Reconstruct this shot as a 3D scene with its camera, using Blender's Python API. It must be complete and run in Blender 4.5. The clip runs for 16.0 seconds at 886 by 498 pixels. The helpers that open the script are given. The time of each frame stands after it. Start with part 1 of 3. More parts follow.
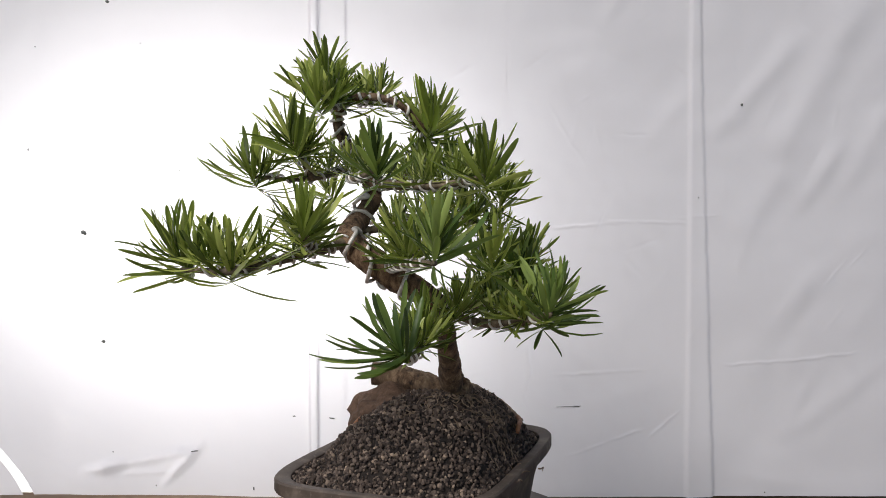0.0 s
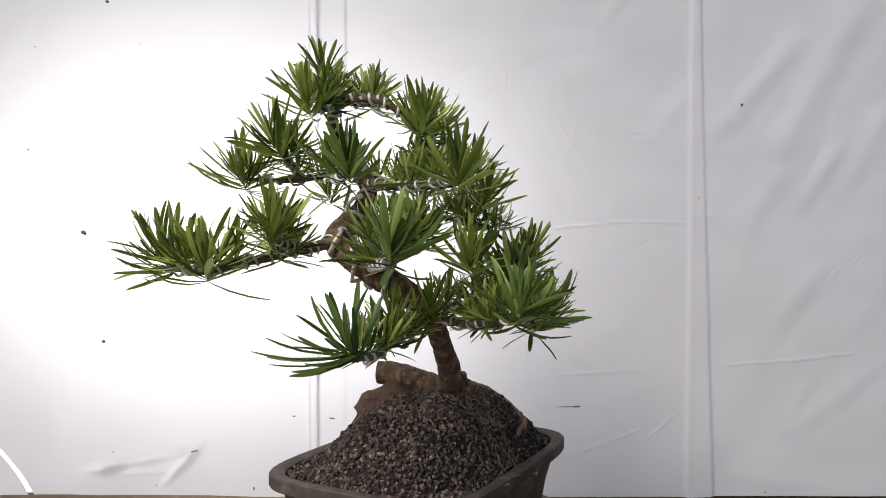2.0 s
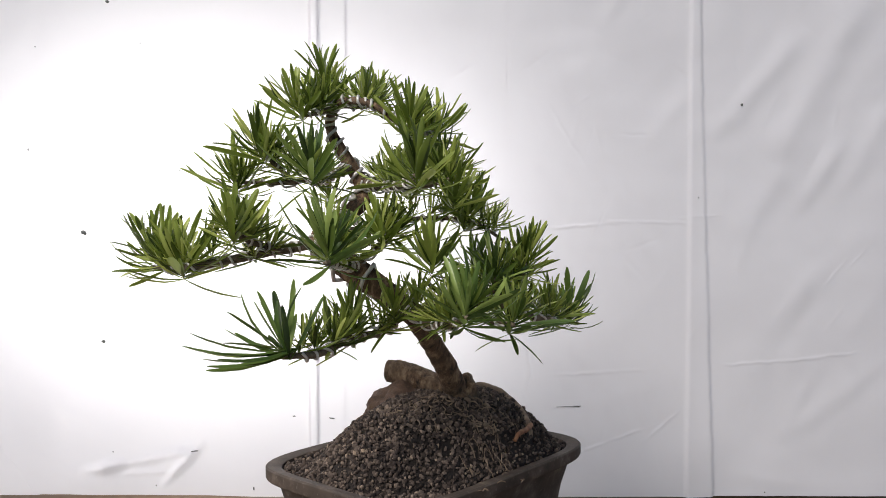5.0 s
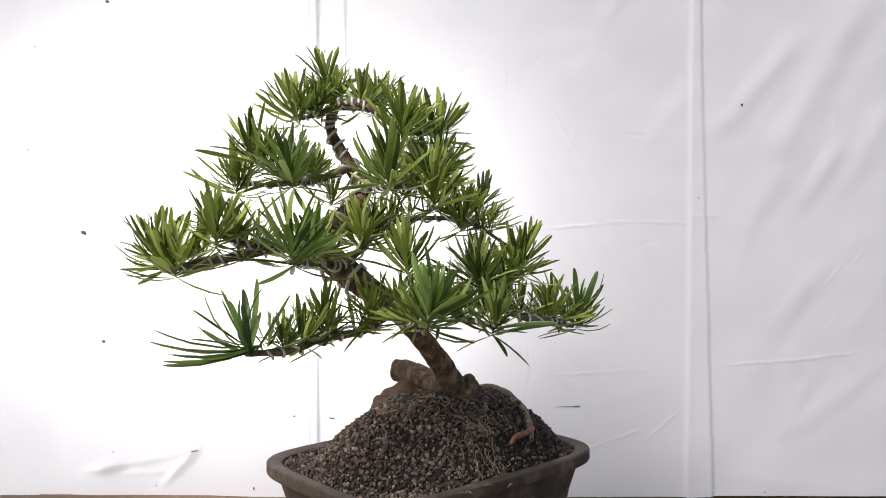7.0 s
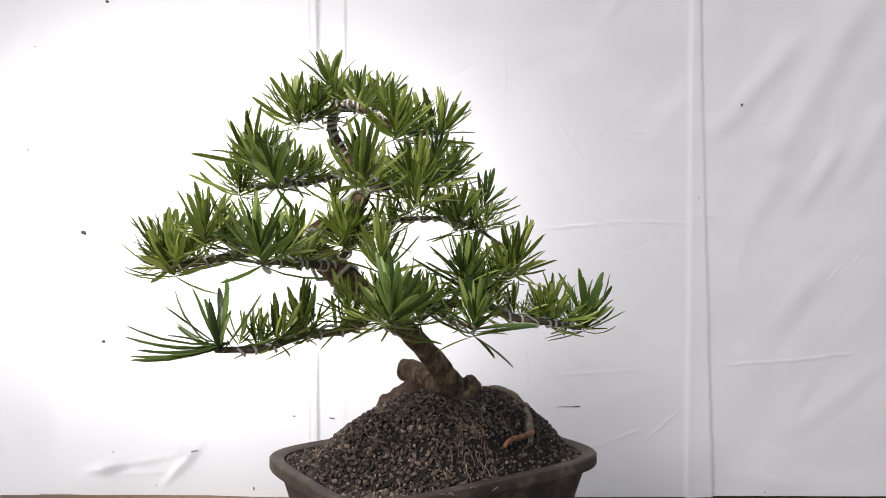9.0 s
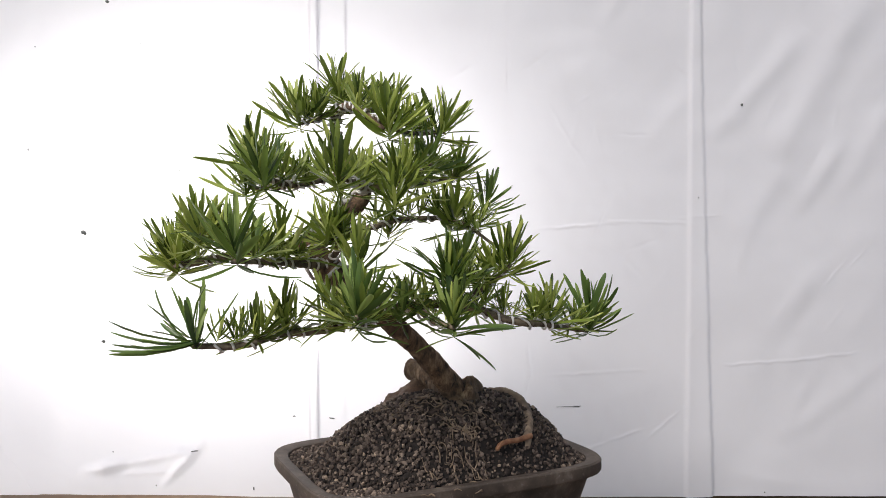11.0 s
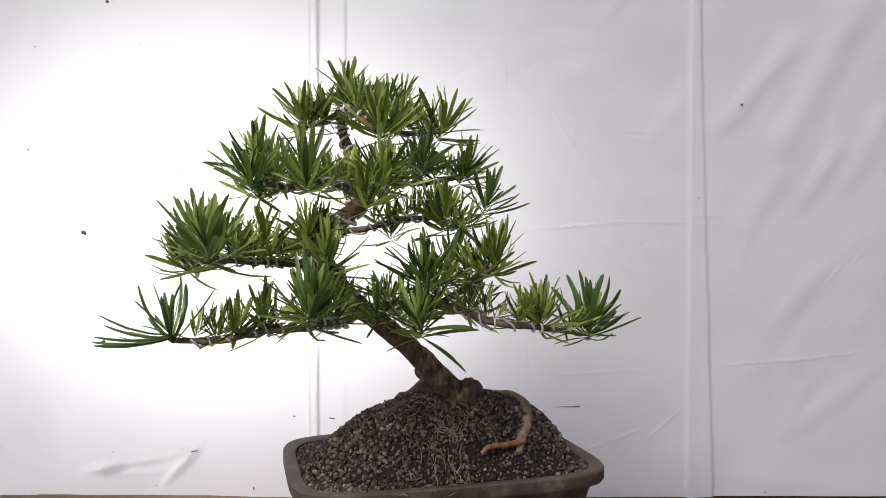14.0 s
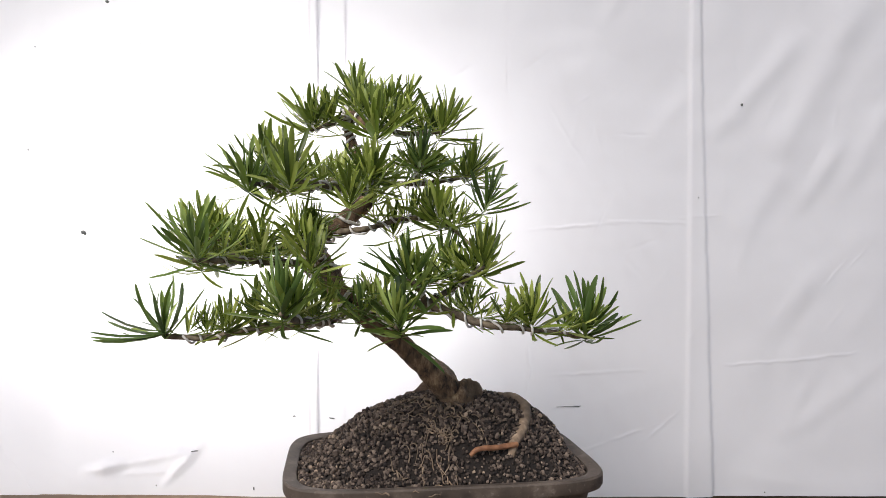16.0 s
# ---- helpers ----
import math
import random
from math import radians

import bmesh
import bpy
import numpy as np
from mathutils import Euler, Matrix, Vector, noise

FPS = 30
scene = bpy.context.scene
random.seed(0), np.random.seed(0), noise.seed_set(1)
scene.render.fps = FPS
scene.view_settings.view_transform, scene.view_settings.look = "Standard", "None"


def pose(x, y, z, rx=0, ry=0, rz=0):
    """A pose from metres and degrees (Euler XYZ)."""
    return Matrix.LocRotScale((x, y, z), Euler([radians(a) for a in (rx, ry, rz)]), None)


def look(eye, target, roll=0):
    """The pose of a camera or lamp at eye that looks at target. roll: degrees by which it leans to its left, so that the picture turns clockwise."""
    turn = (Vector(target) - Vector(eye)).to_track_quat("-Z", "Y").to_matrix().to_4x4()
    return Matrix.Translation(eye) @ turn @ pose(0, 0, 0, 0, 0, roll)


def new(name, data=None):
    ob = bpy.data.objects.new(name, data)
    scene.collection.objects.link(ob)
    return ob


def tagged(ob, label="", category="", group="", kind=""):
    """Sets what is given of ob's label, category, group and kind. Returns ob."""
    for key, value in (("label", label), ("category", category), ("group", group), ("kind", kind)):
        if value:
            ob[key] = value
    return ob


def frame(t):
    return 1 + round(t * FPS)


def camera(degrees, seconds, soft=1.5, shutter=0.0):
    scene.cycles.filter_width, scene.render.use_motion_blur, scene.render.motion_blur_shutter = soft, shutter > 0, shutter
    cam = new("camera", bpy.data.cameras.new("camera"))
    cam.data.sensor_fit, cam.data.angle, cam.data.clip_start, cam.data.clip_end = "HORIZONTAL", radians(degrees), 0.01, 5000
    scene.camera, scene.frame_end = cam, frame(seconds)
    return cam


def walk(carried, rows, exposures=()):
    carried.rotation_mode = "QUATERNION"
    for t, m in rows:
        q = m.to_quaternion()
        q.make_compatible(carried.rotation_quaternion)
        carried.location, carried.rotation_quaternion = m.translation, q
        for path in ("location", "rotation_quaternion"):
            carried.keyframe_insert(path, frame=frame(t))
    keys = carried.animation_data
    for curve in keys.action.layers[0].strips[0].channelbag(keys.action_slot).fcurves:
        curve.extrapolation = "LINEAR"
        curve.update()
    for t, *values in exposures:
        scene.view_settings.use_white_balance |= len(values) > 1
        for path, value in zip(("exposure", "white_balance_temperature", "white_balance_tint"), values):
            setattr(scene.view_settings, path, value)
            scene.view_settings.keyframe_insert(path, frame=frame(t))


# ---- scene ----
cam = camera(60.29, 16.0, soft=0.7)
EYE = (0.0196, -0.72, 0.268)
TILT = 89.712
walk(cam, [(0.0, pose(*EYE, TILT, 0, 0)), (16.0, pose(*EYE, TILT, 0, 0))],
     exposures=[(0.0, 0.15), (1.5, 0.13), (2.0, 0.11), (3.0, 0.14), (4.0, 0.15), (6.5, 0.46), (7.0, 0.52), (7.5, 0.64), (8.0, 0.54), (9.0, 0.39), (11.5, 0.41), (12.0, 0.54), (12.5, 0.33), (13.5, 0.16), (14.5, 0.13), (15.0, 0.23), (15.5, 0.24), (16.0, 0.48)])

# ---- light ----
world = bpy.data.worlds.new("sky")
scene.world = world
world.use_nodes = True
wn = world.node_tree
sky = wn.nodes.new("ShaderNodeTexSky")
sky.sky_type = "NISHITA"
sky.sun_disc = False
sky.sun_elevation = radians(43)
sky.sun_rotation = radians(215.5)
wn.links.new(sky.outputs[0], wn.nodes["Background"].inputs[0])
wn.nodes["Background"].inputs[1].default_value = 0.075


def area_lamp(name, m, sx, sy, watts, colour):
    d = bpy.data.lights.new(name, "AREA")
    d.shape, d.size, d.size_y, d.energy, d.color = "ELLIPSE", sx, sy, watts, colour
    ob = new(name, d)
    ob.matrix_world = m
    return ob


sun = new("sun", bpy.data.lights.new("sun", "SUN"))
sun.data.energy, sun.data.angle, sun.data.color = 2.75, radians(26), (1.0, 0.97, 0.945)
sun.matrix_world = look((-0.75, -1.05, 1.40), (0, 0, 0.2))

# daylight in the window opening behind the sheet
area_lamp("window_light", look((-0.29, 0.54, 0.30), (-0.29, 0.0, 0.30)), 0.72, 0.46, 4.7, (1.0, 0.99, 0.97))


# ---- materials ----
def material(name, rough=0.6, metal=0.0):
    m = bpy.data.materials.new(name)
    m.use_nodes = True
    nt = m.node_tree
    b = nt.nodes["Principled BSDF"]
    b.inputs["Roughness"].default_value = rough
    b.inputs["Metallic"].default_value = metal
    return m, nt, b


def node(nt, kind, **sets):
    n = nt.nodes.new(kind)
    for k, v in sets.items():
        n.inputs[k].default_value = v
    return n


def ramp(nt, fac, stops):
    r = nt.nodes.new("ShaderNodeValToRGB")
    e = r.color_ramp.elements
    while len(e) < len(stops):
        e.new(0.5)
    for i, (p, c) in enumerate(stops):
        e[i].position, e[i].color = p, (*c, 1)
    nt.links.new(fac, r.inputs[0])
    return r.outputs[0]


def noise_tex(nt, scale, detail=4.0, rough=0.55, stretch=None):
    co = nt.nodes.new("ShaderNodeTexCoord").outputs["Object"]
    if stretch:
        mp = nt.nodes.new("ShaderNodeMapping")
        mp.inputs["Scale"].default_value = stretch
        nt.links.new(co, mp.inputs[0])
        co = mp.outputs[0]
    n = node(nt, "ShaderNodeTexNoise", Scale=scale, Detail=detail, Roughness=rough)
    nt.links.new(co, n.inputs["Vector"])
    return n.outputs["Fac"]


def mix(nt, a, b, fac, blend="MIX"):
    n = nt.nodes.new("ShaderNodeMix")
    n.data_type, n.blend_type = "RGBA", blend
    for s, v in ((n.inputs[0], fac), (n.inputs[6], a), (n.inputs[7], b)):
        if hasattr(v, "links"):
            nt.links.new(v, s)
        elif isinstance(v, tuple):
            s.default_value = (*v, 1)
        else:
            s.default_value = v
    return n.outputs[2]


def bump(nt, b, height, strength, distance):
    n = node(nt, "ShaderNodeBump", Strength=strength, Distance=distance)
    nt.links.new(height, n.inputs["Height"])
    nt.links.new(n.outputs[0], b.inputs["Normal"])


def leaf_material(name, low, mid, high):
    m, nt, b = material(name, 0.34)
    per = nt.nodes.new("ShaderNodeNewGeometry").outputs["Random Per Island"]
    obj = nt.nodes.new("ShaderNodeObjectInfo").outputs["Random"]
    add = nt.nodes.new("ShaderNodeMath")
    add.operation = "ADD"
    nt.links.new(per, add.inputs[0])
    nt.links.new(obj, add.inputs[1])
    fr = nt.nodes.new("ShaderNodeMath")
    fr.operation = "FRACT"
    nt.links.new(add.outputs[0], fr.inputs[0])
    col = ramp(nt, fr.outputs[0], [(0.0, low), (0.55, mid), (1.0, high)])
    col = mix(nt, col, (0.16, 0.2, 0.03), ramp(nt, noise_tex(nt, 60, 3), [(0.55, (0, 0, 0)), (0.8, (0.35, 0.35, 0.35))]))
    nt.links.new(col, b.inputs["Base Color"])
    b.inputs["Specular IOR Level"].default_value = 0.42
    bump(nt, b, noise_tex(nt, 700, 2), 0.12, 0.0006)
    tr = nt.nodes.new("ShaderNodeBsdfTranslucent")
    nt.links.new(mix(nt, col, (0.55, 0.8, 0.12), 0.35), tr.inputs[0])
    sh = node(nt, "ShaderNodeMixShader", Fac=0.27)
    nt.links.new(b.outputs[0], sh.inputs[1])
    nt.links.new(tr.outputs[0], sh.inputs[2])
    nt.links.new(sh.outputs[0], nt.nodes["Material Output"].inputs[0])
    return m


LEAF = leaf_material("leaf_green", (0.009, 0.018, 0.003), (0.165, 0.208, 0.032), (0.47, 0.50, 0.13))
YOUNG = leaf_material("leaf_young", (0.07, 0.10, 0.018), (0.23, 0.27, 0.055), (0.46, 0.48, 0.17))
# darker green leaves, with the shade inside the crown put into their colour
DARK_SHADED = leaf_material("leaf_dark_shaded", (0.007, 0.017, 0.005), (0.080, 0.134, 0.032), (0.30, 0.37, 0.10))


def bark_material():
    m, nt, b = material("bark", 0.85)
    n1 = noise_tex(nt, 150, 7, 0.72, (1, 1, 0.45))
    n2 = noise_tex(nt, 22, 4)
    col = ramp(nt, n1, [(0.36, (0.022, 0.012, 0.007)), (0.5, (0.145, 0.084, 0.045)), (0.70, (0.40, 0.27, 0.16))])
    col = mix(nt, col, (0.10, 0.066, 0.040), ramp(nt, n2, [(0.45, (0, 0, 0)), (0.62, (0.7, 0.7, 0.7))]))
    nt.links.new(col, b.inputs["Base Color"])
    bump(nt, b, n1, 1.0, 0.003)
    return m


def twig_material():
    m, nt, b = material("twig", 0.8)
    n1 = noise_tex(nt, 160, 5)
    nt.links.new(ramp(nt, n1, [(0.3, (0.05, 0.036, 0.022)), (0.7, (0.24, 0.185, 0.12))]), b.inputs["Base Color"])
    bump(nt, b, n1, 0.6, 0.001)
    return m


def root_material():
    m, nt, b = material("root_wood", 0.8)
    n1 = noise_tex(nt, 120, 6, 0.6, (1, 1, 0.5))
    n2 = noise_tex(nt, 30, 3)
    col = ramp(nt, n1, [(0.3, (0.09, 0.06, 0.040)), (0.6, (0.25, 0.172, 0.112)), (0.8, (0.45, 0.34, 0.24))])
    col = mix(nt, col, (0.10, 0.07, 0.045), ramp(nt, n2, [(0.5, (0, 0, 0)), (0.65, (0.8, 0.8, 0.8))]))
    nt.links.new(col, b.inputs["Base Color"])
    bump(nt, b, n1, 0.6, 0.001)
    return m


def orange_root_material():
    m, nt, b = material("fresh_root", 0.7)
    nt.links.new(ramp(nt, noise_tex(nt, 150, 4), [(0.3, (0.15, 0.055, 0.025)), (0.7, (0.34, 0.16, 0.075))]), b.inputs["Base Color"])
    return m


def clod_material():
    m, nt, b = material("clod", 0.95)
    n1 = noise_tex(nt, 140, 6, 0.7)
    nt.links.new(ramp(nt, n1, [(0.3, (0.045, 0.024, 0.014)), (0.6, (0.12, 0.068, 0.042)), (0.8, (0.20, 0.125, 0.08))]), b.inputs["Base Color"])
    bump(nt, b, n1, 1.0, 0.003)
    return m


def wire_material():
    m, nt, b = material("wire", 0.45, 0.3)
    nt.links.new(ramp(nt, noise_tex(nt, 200, 3), [(0.3, (0.45, 0.42, 0.38)), (0.7, (0.78, 0.74, 0.69))]), b.inputs["Base Color"])
    return m


def pot_material():
    m, nt, b = material("unglazed_clay", 0.72)
    n1 = noise_tex(nt, 45, 6, 0.6)
    n2 = noise_tex(nt, 300, 3)
    col = ramp(nt, n1, [(0.3, (0.036, 0.025, 0.018)), (0.55, (0.072, 0.051, 0.038)), (0.75, (0.16, 0.124, 0.096))])
    col = mix(nt, col, (0.24, 0.20, 0.165), ramp(nt, n2, [(0.62, (0, 0, 0)), (0.78, (0.5, 0.5, 0.5))]))
    nt.links.new(col, b.inputs["Base Color"])
    bump(nt, b, n2, 0.35, 0.0006)
    return m


def grain_material():
    m, nt, b = material("grit", 0.9)
    per = nt.nodes.new("ShaderNodeNewGeometry").outputs["Random Per Island"]
    obj = nt.nodes.new("ShaderNodeObjectInfo").outputs["Random"]
    add = nt.nodes.new("ShaderNodeMath")
    add.operation = "ADD"
    nt.links.new(per, add.inputs[0])
    nt.links.new(obj, add.inputs[1])
    fr = nt.nodes.new("ShaderNodeMath")
    fr.operation = "FRACT"
    nt.links.new(add.outputs[0], fr.inputs[0])
    col = ramp(nt, fr.outputs[0], [(0.0, (0.010, 0.006, 0.0045)), (0.5, (0.066, 0.045, 0.034)), (0.93, (0.165, 0.120, 0.092)), (1.0, (0.33, 0.24, 0.17))])
    nt.links.new(col, b.inputs["Base Color"])
    bump(nt, b, noise_tex(nt, 900, 3), 0.5, 0.0006)
    return m


def soil_material():
    m, nt, b = material("dark_soil", 0.95)
    n1 = noise_tex(nt, 160, 6, 0.7)
    nt.links.new(ramp(nt, n1, [(0.3, (0.008, 0.005, 0.004)), (0.6, (0.022, 0.015, 0.011)), (0.8, (0.06, 0.042, 0.03))]), b.inputs["Base Color"])
    bump(nt, b, n1, 1.0, 0.003)
    return m


def cloth_material():
    m, nt, b = material("white_cotton", 0.9)
    weave = noise_tex(nt, 260, 2, 0.5, (1, 1, 0.35))
    big = noise_tex(nt, 3.5, 3)
    col = mix(nt, (0.815, 0.79, 0.805), (0.76, 0.735, 0.755), big)
    nt.links.new(col, b.inputs["Base Color"])
    bump(nt, b, weave, 0.05, 0.0005)
    tr = nt.nodes.new("ShaderNodeBsdfTranslucent")
    nt.links.new(col, tr.inputs[0])
    sh = node(nt, "ShaderNodeMixShader", Fac=0.35)
    nt.links.new(b.outputs[0], sh.inputs[1])
    nt.links.new(tr.outputs[0], sh.inputs[2])
    nt.links.new(sh.outputs[0], nt.nodes["Material Output"].inputs[0])
    return m


def wood_material(name, a, c, rough=0.55):
    m, nt, b = material(name, rough)
    n1 = noise_tex(nt, 18, 6, 0.6, (0.6, 8, 8))
    nt.links.new(ramp(nt, n1, [(0.3, a), (0.7, c)]), b.inputs["Base Color"])
    bump(nt, b, n1, 0.2, 0.001)
    return m


def plaster_material(name, c):
    m, nt, b = material(name, 0.9)
    n1 = noise_tex(nt, 6, 5)
    nt.links.new(mix(nt, c, tuple(v * 0.85 for v in c), n1), b.inputs["Base Color"])
    bump(nt, b, noise_tex(nt, 90, 3), 0.2, 0.002)
    return m


BARK, TWIG, ROOT, FRESH, WIRE = bark_material(), twig_material(), root_material(), orange_root_material(), wire_material()
CLOD = clod_material()
CLAY, GRIT, SOIL, CLOTH = pot_material(), grain_material(), soil_material(), cloth_material()
TABLE = wood_material("brown_table_wood", (0.10, 0.055, 0.03), (0.20, 0.12, 0.06))
SPECK = plaster_material("stain_grey", (0.13, 0.13, 0.12))
DAYLIGHT = bpy.data.materials.new("daylight")
DAYLIGHT.use_nodes = True
DAYLIGHT.node_tree.nodes["Principled BSDF"].inputs["Emission Color"].default_value = (1.0, 0.98, 0.95, 1)
DAYLIGHT.node_tree.nodes["Principled BSDF"].inputs["Emission Strength"].default_value = 1.3
BOARD = wood_material("dark_board", (0.05, 0.035, 0.025), (0.10, 0.07, 0.05))
# kept dark so the added wall bounces little light onto the sheet
PLASTER = plaster_material("dark_plaster", (0.14, 0.135, 0.13))
EARTH = plaster_material("grey_concrete", (0.3, 0.29, 0.28))


# ---- mesh tools ----
def mesh_of(name, verts, faces, mat, smooth=True):
    me = bpy.data.meshes.new(name)
    me.from_pydata([tuple(v) for v in verts], [], faces)
    me.materials.append(mat)
    if smooth:
        me.shade_smooth()
    me.update()
    return me


def piece(name, me, parent=None, label=""):
    ob = new(name, me)
    if parent:
        ob.parent = parent
    if label:
        ob["label"] = label
    return ob


def part(name, bm, mat, parent=None, label="", smooth=True):
    me = bpy.data.meshes.new(name)
    bm.to_mesh(me)
    bm.free()
    me.materials.append(mat)
    if smooth:
        me.shade_smooth()
    return piece(name, me, parent, label)


def box(bm, x0, x1, y0, y1, z0, z1, bevel=0.0):
    r = bmesh.ops.create_cube(bm, size=1.0)
    for v in r["verts"]:
        v.co = Vector((x0 if v.co.x < 0 else x1, y0 if v.co.y < 0 else y1, z0 if v.co.z < 0 else z1))
    if bevel:
        es = list({e for v in r["verts"] for e in v.link_edges})
        bmesh.ops.bevel(bm, geom=es, offset=bevel, segments=2, affect="EDGES")


def spline(points, n):
    """Catmull-Rom through the points (any number of values each)."""
    p = np.array(points, float)
    p = np.vstack([2 * p[0] - p[1], p, 2 * p[-1] - p[-2]])
    out = []
    seg = len(p) - 3
    for i in range(n + 1):
        u = i / n * seg
        k = min(int(u), seg - 1)
        t = u - k
        a, b, c, d = p[k:k + 4]
        out.append(0.5 * (2 * b + (c - a) * t + (2 * a - 5 * b + 4 * c - d) * t * t + (3 * b - a - 3 * c + d) * t ** 3))
    return np.array(out)


def frames_along(path):
    t = np.gradient(path, axis=0)
    t /= np.linalg.norm(t, axis=1)[:, None] + 1e-12
    u = np.cross(t[0], (0.3, 0.9, 0.2))
    us, vs = [], []
    for k in t:
        u = u - k * (u @ k)
        u /= np.linalg.norm(u) + 1e-12
        us.append(u)
        vs.append(np.cross(k, u))
    return t, np.array(us), np.array(vs)


def tube(path, radii, sides=8, wobble=0.0, seed=0):
    """Vertices and faces of a closed, tapered tube."""
    _, us, vs = frames_along(path)
    verts, faces = [], []
    rng = random.Random(seed)
    off = Vector((rng.uniform(0, 50), rng.uniform(0, 50), 0))
    for i, c in enumerate(path):
        for j in range(sides):
            a = 2 * math.pi * j / sides
            d = us[i] * math.cos(a) + vs[i] * math.sin(a)
            r = radii[i]
            if wobble:
                r *= 1 + wobble * noise.noise(Vector(c + d * r) * 70 + off) + 0.6 * wobble * noise.noise(Vector(c + d * r) * 190 + off) + 0.35 * wobble * noise.noise(Vector(c + d * r) * 480 + off)
            verts.append(c + d * r)
    m = len(path)
    for i in range(m - 1):
        for j in range(sides):
            k = (j + 1) % sides
            faces.append((i * sides + j, i * sides + k, (i + 1) * sides + k, (i + 1) * sides + j))
    faces.append(tuple(range(sides))[::-1])
    faces.append(tuple((m - 1) * sides + j for j in range(sides)))
    return verts, faces


def join(chunks):
    verts, faces = [], []
    for v, f in chunks:
        o = len(verts)
        verts += list(v)
        faces += [tuple(i + o for i in q) for q in f]
    return verts, faces


# ---- setting ----
SHEET_Y = 0.36
FOOT_Z = -0.0905
CORNER_X, CORNER_Z = -0.612, -0.019
FOLD_A, FOLD_B, FOLD_C = -0.168, -0.156, -0.118
FOLD_D, FOLD_E, FOLD_F, FOLD_G = 0.37, 0.384, 0.109, 0.621
CREASES = []
CREASES.append((0.144, 0.29, 0.26, 0.299, 0.00154, 0.0019))
CREASES.append((0.26, 0.302, 0.364, 0.299, 0.00126, 0.0015))
CREASES.append((0.364, 0.307, 0.397, 0.309, 0.0014, 0.0015))
CREASES.append((0.42, 0.099, 0.544, 0.108, 0.0014, 0.0015))
CREASES.append((0.544, 0.11, 0.592, 0.115, 0.00126, 0.0015))
CREASES.append((0.208, -0.027, 0.312, 0.01, 0.00154, 0.0016))
CREASES.append((0.316, -0.001, 0.349, 0.029, 0.0021, 0.002))
CREASES.append((0.6, 0.263, 0.56, 0.214, 0.00105, 0.0016))
CREASES.append((0.615, 0.263, 0.588, 0.233, 0.00084, 0.0015))
CREASES.append((0.14, 0.119, 0.143, 0.083, 0.0021, 0.002))
CREASES.append((0.143, 0.087, 0.136, 0.055, 0.0021, 0.002))
CREASES.append((0.18, 0.084, 0.296, 0.091, 0.00105, 0.0019))
CREASES.append((0.136, 0.051, 0.148, 0.023, 0.00084, 0.0015))
CREASES.append((-0.48, -0.05, -0.332, -0.022, 0.011, 0.007))
CREASES.append((-0.33, -0.022, -0.369, -0.063, 0.011, 0.006))
CREASES.append((-0.432, -0.057, -0.368, -0.053, 0.004, 0.004))
CREASES.append((-0.52, 0.03, -0.40, -0.03, 0.006, 0.014))
CREASES.append((-0.57, -0.03, -0.47, -0.075, 0.006, 0.012))
CREASES.append((-0.30, -0.03, -0.20, -0.075, 0.005, 0.012))
CREASES.append((0.52, 0.56, 0.408, 0.427, 0.01, 0.016))
CREASES.append((0.6, 0.6, 0.496, 0.4, 0.012, 0.022))
CREASES.append((0.64, 0.455, 0.592, 0.351, 0.004, 0.014))
CREASES.append((0.544, 0.231, 0.456, 0.103, 0.004, 0.02))
CREASES.append((0.64, 0.103, 0.512, 0.007, 0.003, 0.014))
CREASES.append((0.504, 0.375, 0.424, 0.279, 0.003, 0.018))
CREASES.append((0.192, 0.567, 0.136, 0.471, 0.003, 0.02))
CREASES.append((0.264, 0.511, 0.216, 0.375, 0.003, 0.02))
CREASES.append((0.108, 0.527, 0.112, 0.487, 0.00084, 0.0016))
CREASES.append((0.344, 0.215, 0.24, 0.135, 0.0025, 0.016))
CREASES.append((0.288, 0.063, 0.16, 0.007, 0.0025, 0.014))
CREASES.append((-0.608, 0.294, -0.532, 0.294, 0.00105, 0.0023))
CREASES.append((0.568, -0.073, 0.424, -0.057, 0.002, 0.012))
# small crumples all over the cloth
CRUMPLE = random.Random(31)
for _ in range(70):
    cx, cz, ca, cl = CRUMPLE.uniform(-0.12, 0.64), CRUMPLE.uniform(-0.07, 0.62), CRUMPLE.gauss(0.9, 0.6), CRUMPLE.uniform(0.006, 0.035)
    CREASES.append((cx, cz, cx + cl * math.cos(ca), cz + cl * math.sin(ca), CRUMPLE.uniform(-0.0012, 0.0016), CRUMPLE.uniform(0.0014, 0.004)))
for _ in range(16):
    cz, ca, cl = CRUMPLE.uniform(-0.05, 0.60), CRUMPLE.gauss(1.0, 0.25), CRUMPLE.uniform(0.05, 0.14)
    cx = CRUMPLE.uniform(0.12, 0.58)
    CREASES.append((cx, cz, cx + cl * math.cos(ca), cz + cl * math.sin(ca), CRUMPLE.uniform(0.002, 0.0045), CRUMPLE.uniform(0.009, 0.018)))
SPECKS = []
SPECKS.append((-0.488, 0.286, 0.0045, 0.0035, -30))
SPECKS.append((-0.46, 0.132, 0.0035, 0.0025, -20))
SPECKS.append((-0.456, 0.613, 0.003, 0.0022, 0))
SPECKS.append((-0.408, 0.553, 0.0011, 0.0009, 0))
SPECKS.append((-0.558, 0.549, 0.0011, 0.0008, 0))
SPECKS.append((-0.568, 0.403, 0.0007, 0.0021, 0))
SPECKS.append((-0.352, 0.373, 0.003, 0.0005, 0))
SPECKS.append((-0.331, -0.022, 0.0075, 0.0008, 4))
SPECKS.append((0.441, 0.466, 0.0022, 0.0025, 0))
